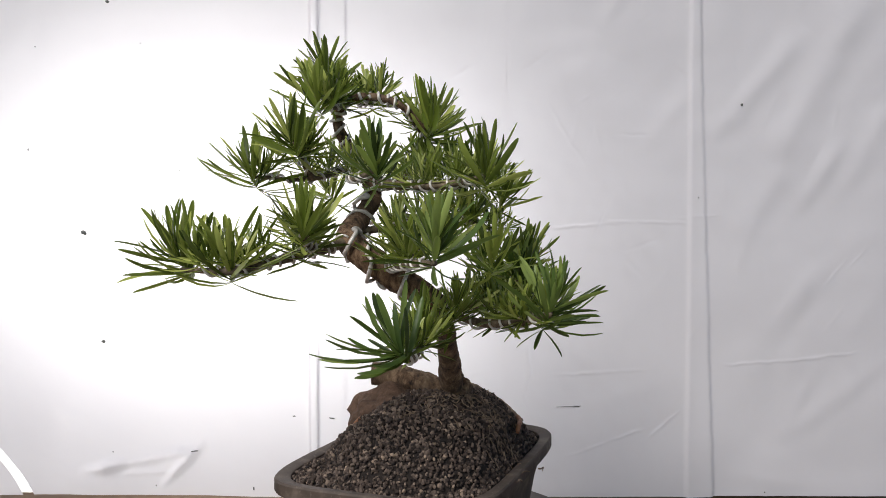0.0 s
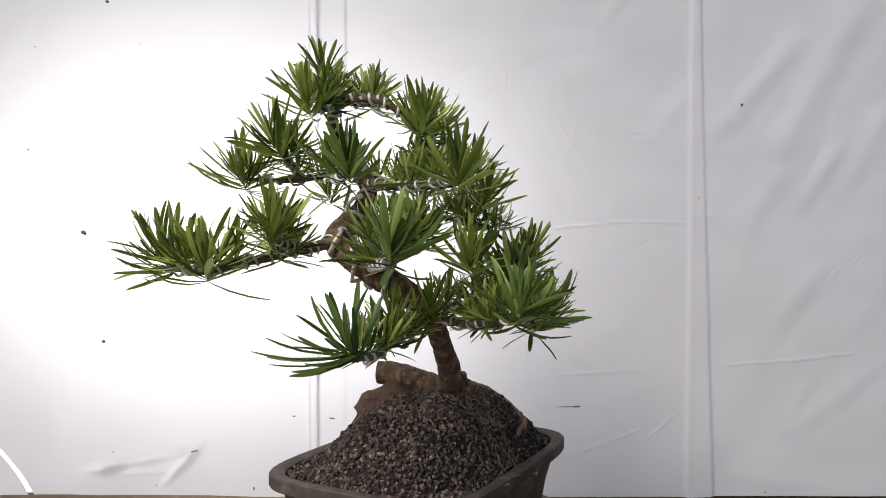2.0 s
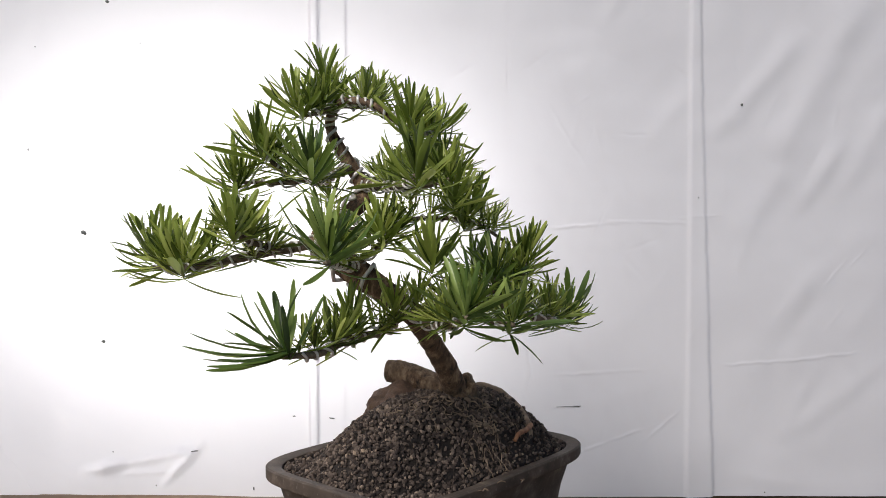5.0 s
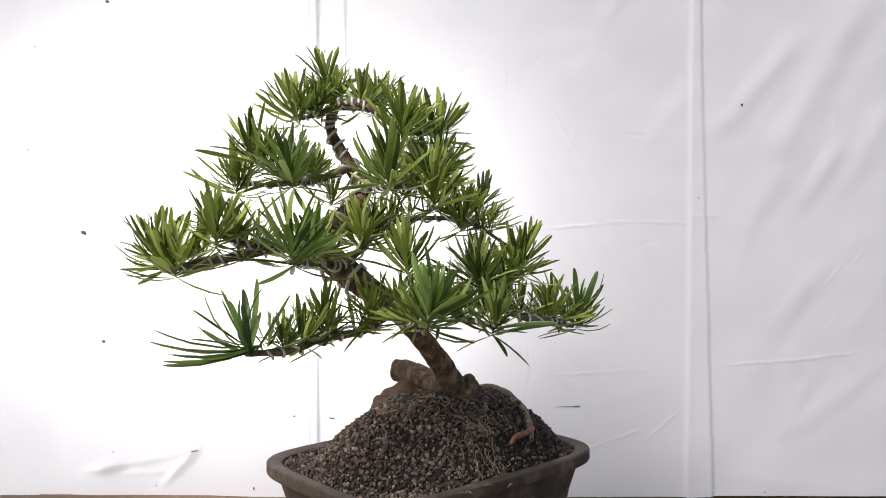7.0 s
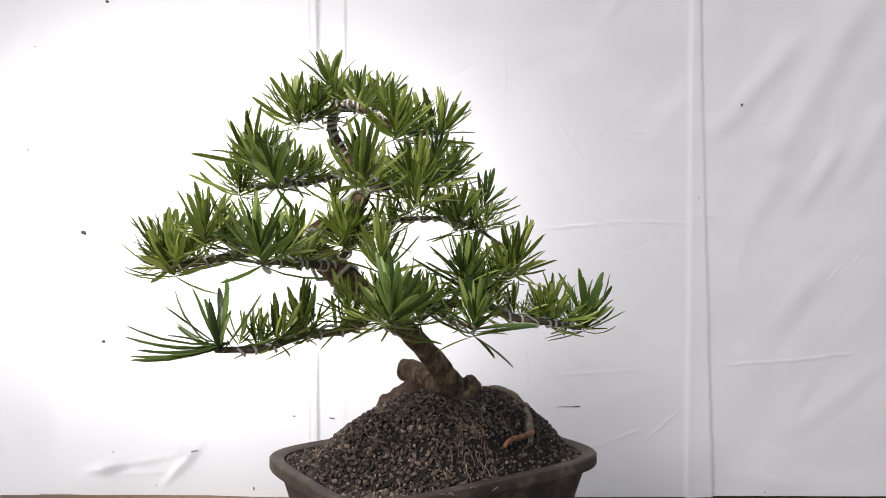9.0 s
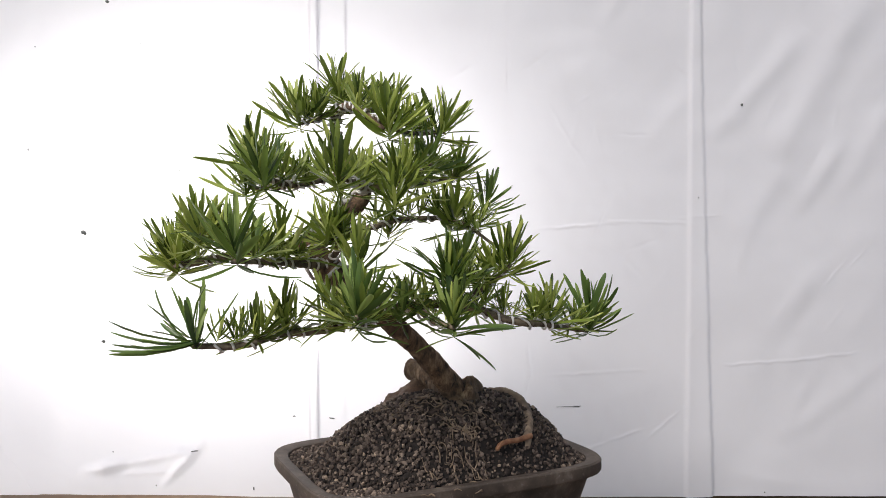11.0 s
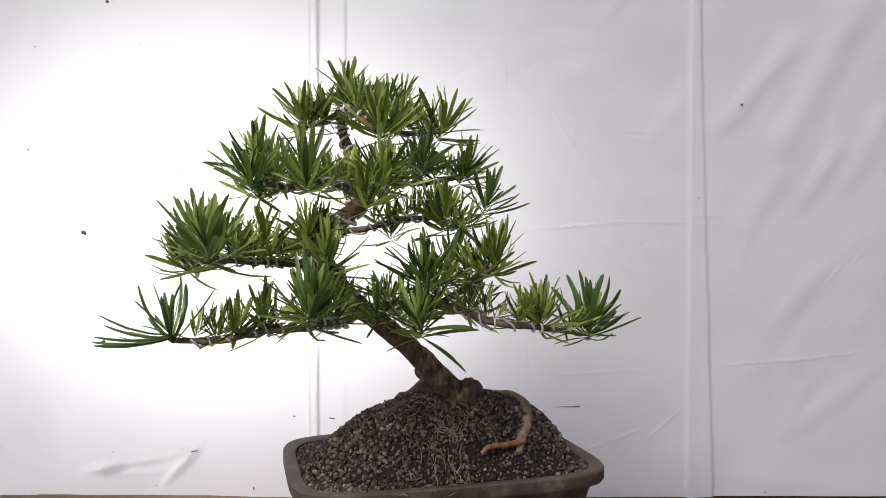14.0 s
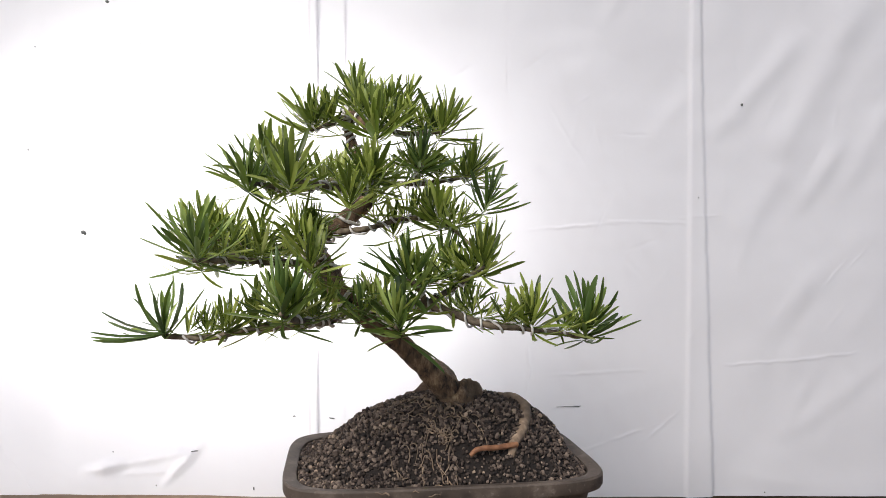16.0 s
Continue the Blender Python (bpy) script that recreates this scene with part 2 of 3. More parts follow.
SPECKS.append((-0.137, 0.024, 0.005, 0.0011, -8))
SPECKS.append((-0.191, 0.026, 0.003, 0.0009, 0))
SPECKS.append((0.192, 0.039, 0.025, 0.0004, 1))
SPECKS.append((0.21, 0.04, 0.006, 0.0003, -1))
SPECKS.append((0.474, -0.081, 0.001, 0.001, 0))
SPECKS.append((-0.387, -0.073, 0.0012, 0.0008, 0))
SPECKS.append((-0.448, -0.025, 0.0012, 0.0008, -15))
SPECKS.append((-0.248, -0.076, 0.0012, 0.0026, 5))
SPECKS.append((0.379, 0.335, 0.0008, 0.0013, 0))


def build_setting():
    bm = bmesh.new()
    box(bm, -1.3, 1.3, -0.45, 0.388, -0.130, FOOT_Z, 0.003)
    t = new("table")
    tagged(t, "brown wooden table carrying the turntable and pot", "table")
    part("table_top", bm, TABLE, t)
    for x, y in ((-1.2, -0.38), (1.2, -0.38), (-1.2, 0.35), (1.2, 0.35)):
        bm = bmesh.new()
        box(bm, x - 0.03, x + 0.03, y - 0.03, y + 0.03, -0.85, -0.130, 0.004)
        part("leg", bm, TABLE, t)
    bm = bmesh.new()
    bmesh.ops.create_grid(bm, x_segments=2, y_segments=2, size=400)
    g = part("ground", bm, EARTH)
    g.location.z = -0.85
    tagged(g, "grey concrete ground under the table", "ground", kind="structure")
    # unseen, added wall blocks skylight; window behind the sheet, low opening beside it
    bm = bmesh.new()
    for x0, x1, z0, z1 in ((-3, -0.98, -0.85, 2.3), (-0.98, -0.60, -0.85, -0.28), (-0.98, -0.70, -0.06, 2.3), (-0.70, -0.60, -0.06, 0.0),
                           (-0.70, -0.60, 0.62, 2.3), (-0.60, 0.10, -0.85, 0.0), (-0.60, 0.10, 0.62, 2.3), (0.10, 3, -0.85, 2.3)):
        box(bm, x0, x1, 0.54, 0.66, z0, z1)
    w = part("wall_light_block", bm, PLASTER, None, smooth=False)
    tagged(w, "unseen dark grey plastered wall, added to block skylight, with a window and a low opening", "wall", kind="structure")
    bm = bmesh.new()
    box(bm, -1.35, -0.66, 0.80, 0.81, -0.5, -0.04)
    d = part("backdrop_daylight", bm, DAYLIGHT, None, smooth=False)
    tagged(d, "bright plain daylight outside the low opening", "daylight", kind="structure")


def ridge(x, z, x0, z0, x1, z1, height, width, fade=0.02):
    """A crease from one point of the sheet to another, tapering off at its ends."""
    dx, dz = x1 - x0, z1 - z0
    ln = math.hypot(dx, dz)
    u = ((x - x0) * dx + (z - z0) * dz) / ln
    if u < -fade or u > ln + fade:
        return 0.0
    v = ((x - x0) * dz - (z - z0) * dx) / ln
    if abs(v) > 4 * width:
        return 0.0
    height *= 0.65 + 0.9 * noise.noise(Vector((u * (35 if width < 0.008 else 5) + x0 * 90, z0 * 70, 4)))
    v += 0.0016 * noise.noise(Vector((u * 60, x0 * 50, 7)))
    end = min(1.0, (u + fade) / (2 * fade), (ln + fade - u) / (2 * fade))
    return -height * (0.75 if width < 0.008 else 0.45) * math.exp(-(v / width) ** 2) * end


def step(x, at, width):
    return 1 / (1 + math.exp(-max(-40, min(40, (x - at) / width))))


def creases_by_cell():
    """The creases that reach into each 4 cm square of the sheet."""
    near = {}
    for c in CREASES:
        m = 4 * c[5] + 0.022
        for i in range(math.floor((min(c[0], c[2]) - m) / 0.04), math.floor((max(c[0], c[2]) + m) / 0.04) + 1):
            for j in range(math.floor((min(c[1], c[3]) - m) / 0.04), math.floor((max(c[1], c[3]) + m) / 0.04) + 1):
                near.setdefault((i, j), []).append(c)
    return near


NEAR_CREASES = creases_by_cell()


def sheet_depth(x, z):
    y = 0.003 * math.sin(x * 7 + 0.6 * math.sin(z * 5)) + 0.004 * noise.noise(Vector((x * 3, z * 3, 1)))
    y += 0.0020 * noise.noise(Vector((x * 14, z * 11, 5))) + 0.0006 * noise.noise(Vector((x * 40, z * 34, 9)))
    # pressed double folds that run down the sheet
    y -= 0.0090 * (step(x, FOLD_A, 0.0008) - step(x, FOLD_B, 0.0008)) + 0.0030 * (step(x, FOLD_B, 0.0015) - step(x, FOLD_C, 0.0015))
    lean = 0.028 * (0.62 - z) ** 1.3 if z < 0.62 else 0.0
    y -= 0.0042 * (step(x, FOLD_D - 0.010 * (0.62 - z), 0.0010) - step(x, FOLD_E + lean + 0.0012 * noise.noise(Vector((0, z * 40, 2))), 0.0011))
    y -= 0.0022 * step(x, FOLD_F + 0.004 * noise.noise(Vector((3, z * 9, 2))), 0.004)
    y += 0.0016 * step(x, FOLD_G, 0.006) * step(-z, 0.15, 0.05)
    for c in NEAR_CREASES.get((math.floor(x / 0.04), math.floor(z / 0.04)), ()):
        y += ridge(x, z, *c)
    return y


def sheet_mesh(name, X, Z, keep, offset, bound):
    verts, faces, idx = [], [], {}
    for j, z in enumerate(Z):
        for i, x in enumerate(X):
            idx[i, j] = len(verts)
            foot = 0.0 if j else 0.0025 * (step(x, -0.25, 0.04) - step(x, 0.40, 0.02)) - 0.0005
            verts.append((bound(x, z), SHEET_Y + offset + sheet_depth(x, z), z - foot))
    for j in range(len(Z) - 1):
        for i in range(len(X) - 1):
            if keep((X[i] + X[i + 1]) / 2, (Z[j] + Z[j + 1]) / 2):
                faces.append((idx[i, j], idx[i + 1, j], idx[i + 1, j + 1], idx[i, j + 1]))
    return mesh_of(name, verts, faces, CLOTH)


def corner_edge(z):
    """Where the sheet's open lower corner ends, at each height."""
    u = max(0.0, (CORNER_Z - z) / (CORNER_Z - FOOT_Z))
    return CORNER_X + (0.072 * u - 0.020 * u * u if z < CORNER_Z else -2.0)


def build_sheet():
    X = np.concatenate([np.linspace(-1.1, -0.66, 60, endpoint=False), np.linspace(-0.66, 0.70, 800, endpoint=False), np.linspace(0.70, 1.1, 60)])
    Z = np.concatenate([np.linspace(FOOT_Z + 0.0035, 0.66, 430, endpoint=False), np.linspace(0.66, 1.25, 60)])
    me = sheet_mesh("sheet", X, Z, lambda x, z: x > corner_edge(z) - 0.004, 0.0, lambda x, z: max(x, corner_edge(z)) if x > corner_edge(z) - 0.012 else x)
    ob = piece("backdrop_sheet", me)
    tagged(ob, "white cotton sheet with fold creases hanging behind the bonsai", "sheet")
    # pressed edges where the cloth is doubled
    for k, (at, z0, z1) in enumerate(((FOLD_A, -0.085, 0.30), (FOLD_A, 0.33, 0.64), (FOLD_B, -0.085, 0.12), (FOLD_B, 0.42, 0.64), (FOLD_C, 0.46, 0.64), (FOLD_F, 0.47, 0.64))):
        zs = np.arange(z0, z1, 0.004)
        v = []
        for z in zs:
            x = at + 0.0008 * noise.noise(Vector((k, z * 30, 8)))
            w = 0.0007 + 0.0006 * noise.noise(Vector((k, z * 70, 5)))
            v += [(x - w, SHEET_Y + sheet_depth(x - w, z) - 0.0009, z), (x + w, SHEET_Y + sheet_depth(x + w, z) - 0.0009, z)]
        f = [(2 * i, 2 * i + 1, 2 * i + 3, 2 * i + 2) for i in range(len(zs) - 1)]
        piece("pressed_fold", mesh_of("pressed_fold", v, f, CLOTH), ob)
    for k, (x, z, w, h, turn) in enumerate(SPECKS):
        rng = random.Random(k)
        n = 9
        ring = [((w * math.cos(a) * rng.uniform(0.6, 1.1)), (h * math.sin(a) * rng.uniform(0.6, 1.1))) for a in np.linspace(0, 2 * math.pi, n, endpoint=False)]
        c, s_ = math.cos(radians(turn)), math.sin(radians(turn))
        y = SHEET_Y + sheet_depth(x, z)
        v = [(x + c * a - s_ * b, y - 0.0008, z + s_ * a + c * b) for a, b in ring] + [(x + c * a - s_ * b, y + 0.001, z + s_ * a + c * b) for a, b in ring]
        f = [tuple(range(n))] + [(i, n + i, n + (i + 1) % n, (i + 1) % n) for i in range(n)]
        piece("stain_speck", mesh_of("stain_speck", v, f, SPECK), ob, "small dark stain")
    Z = np.linspace(FOOT_Z + 0.001, CORNER_Z + 0.03, 60)
    X = np.linspace(-0.72, CORNER_X + 0.07, 60)
    me = sheet_mesh("flap", X, Z, lambda x, z: x < corner_edge(min(z, CORNER_Z - 1e-4)) + 0.006, 0.006,
                    lambda x, z: min(x, corner_edge(min(z, CORNER_Z - 1e-4)) + 0.004) if x < corner_edge(min(z, CORNER_Z - 1e-4)) + 0.016 else x)
    flap = piece("sheet_corner", me)
    tagged(flap, "loose lower corner of a white cotton sheet, swaying", "sheet")
    return flap


# ---- pot and soil ----
POT_C, POT_A, POT_B, POT_TURN, POT_N = (0.004, 0.0143), 0.1414, 0.1029, 69.49, 5.4
RIM_Z = 0.070


def pot_ring(a, b, z, n=120, power=POT_N):
    c, s = math.cos(radians(POT_TURN)), math.sin(radians(POT_TURN))
    out = []
    for i in range(n):
        t = 2 * math.pi * i / n
        ct, st = math.cos(t), math.sin(t)
        x = a * math.copysign(abs(ct) ** (2 / power), ct)
        y = b * math.copysign(abs(st) ** (2 / power), st)
        out.append((POT_C[0] + c * x - s * y, POT_C[1] + s * x + c * y, z))
    return out


def lathe(rings):
    n = len(rings[0])
    verts = [v for r in rings for v in r]
    faces = []
    for i in range(len(rings) - 1):
        for j in range(n):
            k = (j + 1) % n
            faces.append((i * n + j, i * n + k, (i + 1) * n + k, (i + 1) * n + j))
    return verts, faces


def soil_height(x, y):
    dx, dy = x - 0.012, y - 0.022
    c, s = math.cos(radians(POT_TURN)), math.sin(radians(POT_TURN))
    u, v = (dx * c + dy * s) / 0.135, (-dx * s + dy * c) / 0.102
    r = math.hypot(u, v)
    h = 0.062 * max(0.0, 1 - r ** 2.2) if r < 1 else 0.0
    h += 0.004 * math.exp(-((x - 0.055) / 0.030) ** 2 - ((y - 0.062) / 0.034) ** 2)
    ex, ey = x - POT_C[0], y - POT_C[1]
    e = (abs((ex * c + ey * s) / (POT_A - 0.0115)) ** POT_N + abs((-ex * s + ey * c) / (POT_B - 0.0115)) ** POT_N) ** (1 / POT_N)
    return 0.0655 + h * max(0.0, min(1.0, (1 - e) / 0.16)) + 0.003 * noise.noise(Vector((x * 30, y * 30, 3)))


def inside_pot(x, y, a, b):
    dx, dy = x - POT_C[0], y - POT_C[1]
    c, s = math.cos(radians(POT_TURN)), math.sin(radians(POT_TURN))
    u, v = (dx * c + dy * s) / a, (-dx * s + dy * c) / b
    return abs(u) ** POT_N + abs(v) ** POT_N < 1


def build_pot():
    A, B = POT_A, POT_B
    top = new("bonsai_pot")
    tagged(top, "dark brown unglazed clay bonsai pot heaped with grit", "plant pot")
    prof = [(-0.030, 0.006), (-0.028, 0.0), (-0.022, 0.0), (-0.020, 0.006), (-0.016, 0.03), (-0.010, 0.052), (-0.008, 0.056),
            (-0.001, 0.058), (0.0, 0.060), (0.0, 0.0685), (-0.0012, RIM_Z), (-0.0095, RIM_Z - 0.0008), (-0.0115, 0.068), (-0.0135, 0.05)]
    rings = [pot_ring(A + d, B + d, z) for d, z in prof]
    v, f = lathe(rings)
    n = len(rings[0])
    f.append(tuple(range(n)))
    me = mesh_of("pot_body", v, f, CLAY)
    me.set_sharp_from_angle(angle=radians(35))
    piece("pot_body", me, top)
    # soil surface
    verts, faces, idx = [], [], {}
    st = 0.003
    for i in range(-60, 61):
        for j in range(-60, 61):
            x, y = POT_C[0] + i * st, POT_C[1] + j * st
            if inside_pot(x, y, A - 0.0115, B - 0.0115):
                idx[i, j] = len(verts)
                verts.append((x, y, soil_height(x, y) - 0.001))
    for (i, j) in idx:
        q = [(i, j), (i + 1, j), (i + 1, j + 1), (i, j + 1)]
        if all(k in idx for k in q):
            faces.append(tuple(idx[k] for k in q))
    piece("soil", mesh_of("soil", verts, faces, SOIL), top, "dark heaped soil")
    grains(top)
    return top


def grain_shape(rng):
    bm = bmesh.new()
    bmesh.ops.create_icosphere(bm, subdivisions=1, radius=1.0)
    for v in bm.verts:
        v.co *= rng.uniform(0.55, 1.25)
        v.co.z *= 0.75
    vs = np.array([v.co[:] for v in bm.verts])
    fs = [tuple(v.index for v in q.verts) for q in bm.faces]
    bm.free()
    return vs, fs


def grains(top):
    rng = random.Random(4)
    shapes = [grain_shape(rng) for _ in range(6)]
    chunks, singles = [], []
    while len(chunks) < 11000:
        x, y = POT_C[0] + rng.uniform(-0.15, 0.15), POT_C[1] + rng.uniform(-0.15, 0.15)
        if not inside_pot(x, y, POT_A - 0.013, POT_B - 0.013):
            continue
        z = soil_height(x, y)
        r = rng.uniform(0.0010, 0.0022) * (1.3 if rng.random() < 0.12 else 1)
        vs, fs = shapes[rng.randrange(6)]
        q = Euler((rng.uniform(0, 6), rng.uniform(0, 6), rng.uniform(0, 6))).to_matrix()
        if y < -0.03 and len(singles) < 280 and rng.random() < 0.12:
            singles.append((rng.randrange(6), r * 1.15, q, (x, y, z + r * 0.6)))
            continue
        R = np.array(q)
        chunks.append((vs @ R.T * r + np.array((x, y, z + r * rng.uniform(0.2, 1.1))), fs))
    v, f = join(chunks)
    tagged(piece("grit_layer", mesh_of("grit_layer", v, f, GRIT, False), top, "loose dark volcanic grit"), kind="stuff")
    protos = [mesh_of("grit", vs, fs, GRIT, False) for vs, fs in shapes]
    for k, r, q, p in singles:
        g = piece("grit_grain", protos[k], top)
        g.matrix_local = Matrix.Translation(p) @ q.to_4x4() @ Matrix.Scale(r, 4)


# ---- tree ----
Z0 = 0.268


def leaf_proto(curl, keel, width):
    """A lance-shaped leaf along +x of length 1, curling in z."""
    stations = [(0.0, 0.25), (0.12, 0.55), (0.35, 0.88), (0.64, 1.0), (0.85, 0.84), (0.955, 0.52), (1.0, 0.16)]
    verts, faces = [], []
    for s, w in stations:
        a = curl * s
        x = math.sin(a) / curl if abs(curl) > 1e-3 else s
        z = (1 - math.cos(a)) / curl if abs(curl) > 1e-3 else 0
        h = 0.5 * width * w
        verts += [(x, -h, z + keel * h), (x, 0, z), (x, h, z + keel * h)]
    for i in range(len(stations) - 1):
        for j in range(2):
            k = i * 3 + j
            faces.append((k, k + 3, k + 4, k + 1))
    return np.array(verts), faces


LEAF_SHAPES = [leaf_proto(c, 0.5, w) for c, w in ((0.25, 0.104), (0.5, 0.110), (-0.2, 0.100), (0.95, 0.102), (0.1, 0.116), (0.7, 0.084))]
LEAF_MESHES = {}


def leaf_mesh(k, mat):
    if (k, mat.name) not in LEAF_MESHES:
        v, f = LEAF_SHAPES[k]
        LEAF_MESHES[k, mat.name] = mesh_of("leaf", v, f, mat)
    return LEAF_MESHES[k, mat.name]


def rotation_to(d, twist):
    d = Vector(d).normalized()
    side = d.cross(Vector((0, 0, 1)))
    if side.length < 1e-3:
        side = Vector((1, 0, 0))
    side.normalize()
    up = side.cross(d)
    m = Matrix((d, -side, up)).transposed()
    return m @ Matrix.Rotation(twist, 3, "X")


LOOSE = [0]


def whorl(tree, at, axis, seed, n=30, size=0.048, mat=None, spread=74, stem=0.017, droop=4, low=None):
    """A tuft of narrow leaves at the end of a twig."""
    rng = random.Random(seed)
    mat = mat or LEAF
    ax = (Vector(axis).normalized() + Vector((rng.uniform(-0.22, 0.22), rng.uniform(-0.22, 0.22), 0))).normalized()
    side = ax.orthogonal().normalized()
    other = ax.cross(side)
    chunks, singles = [], []
    for i in range(n):
        u = i / max(1, n - 1)
        phi = i * 2.39996 + rng.uniform(-0.3, 0.3)
        th = radians(9 + (spread - 9) * (1 - u) ** 0.8 + rng.uniform(-11, 11))
        d = ax * math.cos(th) + (side * math.cos(phi) + other * math.sin(phi)) * math.sin(th)
        if d.z < -0.25 and rng.random() < 0.75:
            d.z *= -0.4
        ln = size * rng.uniform(0.52, 1.06) * (1.08 - 0.30 * u)
        p = Vector(at) - ax * stem * (1 - u)
        R = rotation_to(d, rng.uniform(-0.8, 0.8))
        singles.append((rng.randrange(6), R, ln, p))
    for i in range(0 if mat is YOUNG else droop):
        phi = rng.uniform(0, 6.28)
        d = Vector((math.cos(phi), math.sin(phi), rng.uniform(-0.7, 0.0)))
        if low:
            d = Vector(low) + Vector((rng.uniform(-0.5, 0.5), rng.uniform(-0.5, 0.5), rng.uniform(-0.4, 0.5)))
        singles.append((5 if low else rng.randrange(6), rotation_to(d, rng.uniform(-0.5, 0.5)), size * (1.1 if low else 0.8) * rng.uniform(0.8, 1.15), Vector(at) - ax * stem))
    keep = set(range(3, len(singles), 6)) if LOOSE[0] < 290 else set()
    for i, (k, R, ln, p) in enumerate(singles):
        if i not in keep:
            vs, fs = LEAF_SHAPES[k]
            chunks.append((vs @ np.array(R).T * ln + np.array(p), fs))
    v, f = join(chunks)
    ob = piece("leaf_tuft", mesh_of("leaf_tuft", v, f, mat), tree)
    for i in keep:
        k, R, ln, p = singles[i]
        lf = piece("leaf", leaf_mesh(k, mat), ob)
        lf.matrix_local = Matrix.Translation(p) @ R.to_4x4() @ Matrix.Scale(ln, 4)
        LOOSE[0] += 1
    return ob


def P(x, y, z):
    return (x, y, z + Z0)


def branch(tree, pts, r0, r1, seed, wire=True):
    path = spline(pts, 10 * (len(pts) - 1))
    rad = np.linspace(r0, r1, len(path))
    v, f = tube(path, rad, 8, 0.25, seed)
    b = piece("branch", mesh_of("branch", v, f, TWIG), tree)
    if wire:
        coil(b, path, rad, 0.0011, seed)
    return b


def coil(parent, path, rad, wr, seed, pitch=0.0150, lo=0.05, hi=0.9):
    rng = random.Random(seed)
    fine = spline(path, 8 * len(path))
    rr = np.interp(np.linspace(0, 1, len(fine)), np.linspace(0, 1, len(rad)), rad)
    _, us, vs = frames_along(fine)
    step = np.linalg.norm(np.diff(fine, axis=0), axis=1)
    s = np.concatenate([[0], np.cumsum(step)])
    out = []
    ph = rng.uniform(0, 6)
    for i in range(int(len(fine) * lo), int(len(fine) * hi)):
        a = ph + 2 * math.pi * s[i] / pitch + 1.4 * math.sin(s[i] * 130 + seed) + 0.8 * math.sin(s[i] * 310 + 2 * seed)
        lift = 1 + 0.35 * max(0.0, math.sin(s[i] * 240 + 3 * seed))
        out.append(fine[i] + (us[i] * math.cos(a) + vs[i] * math.sin(a)) * (rr[i] * lift + wr * 0.8))
    if len(out) > 4:
        v, f = tube(np.array(out), np.full(len(out), wr), 5)
        piece("wire", mesh_of("wire", v, f, WIRE), parent, "dull grey aluminium training wire")


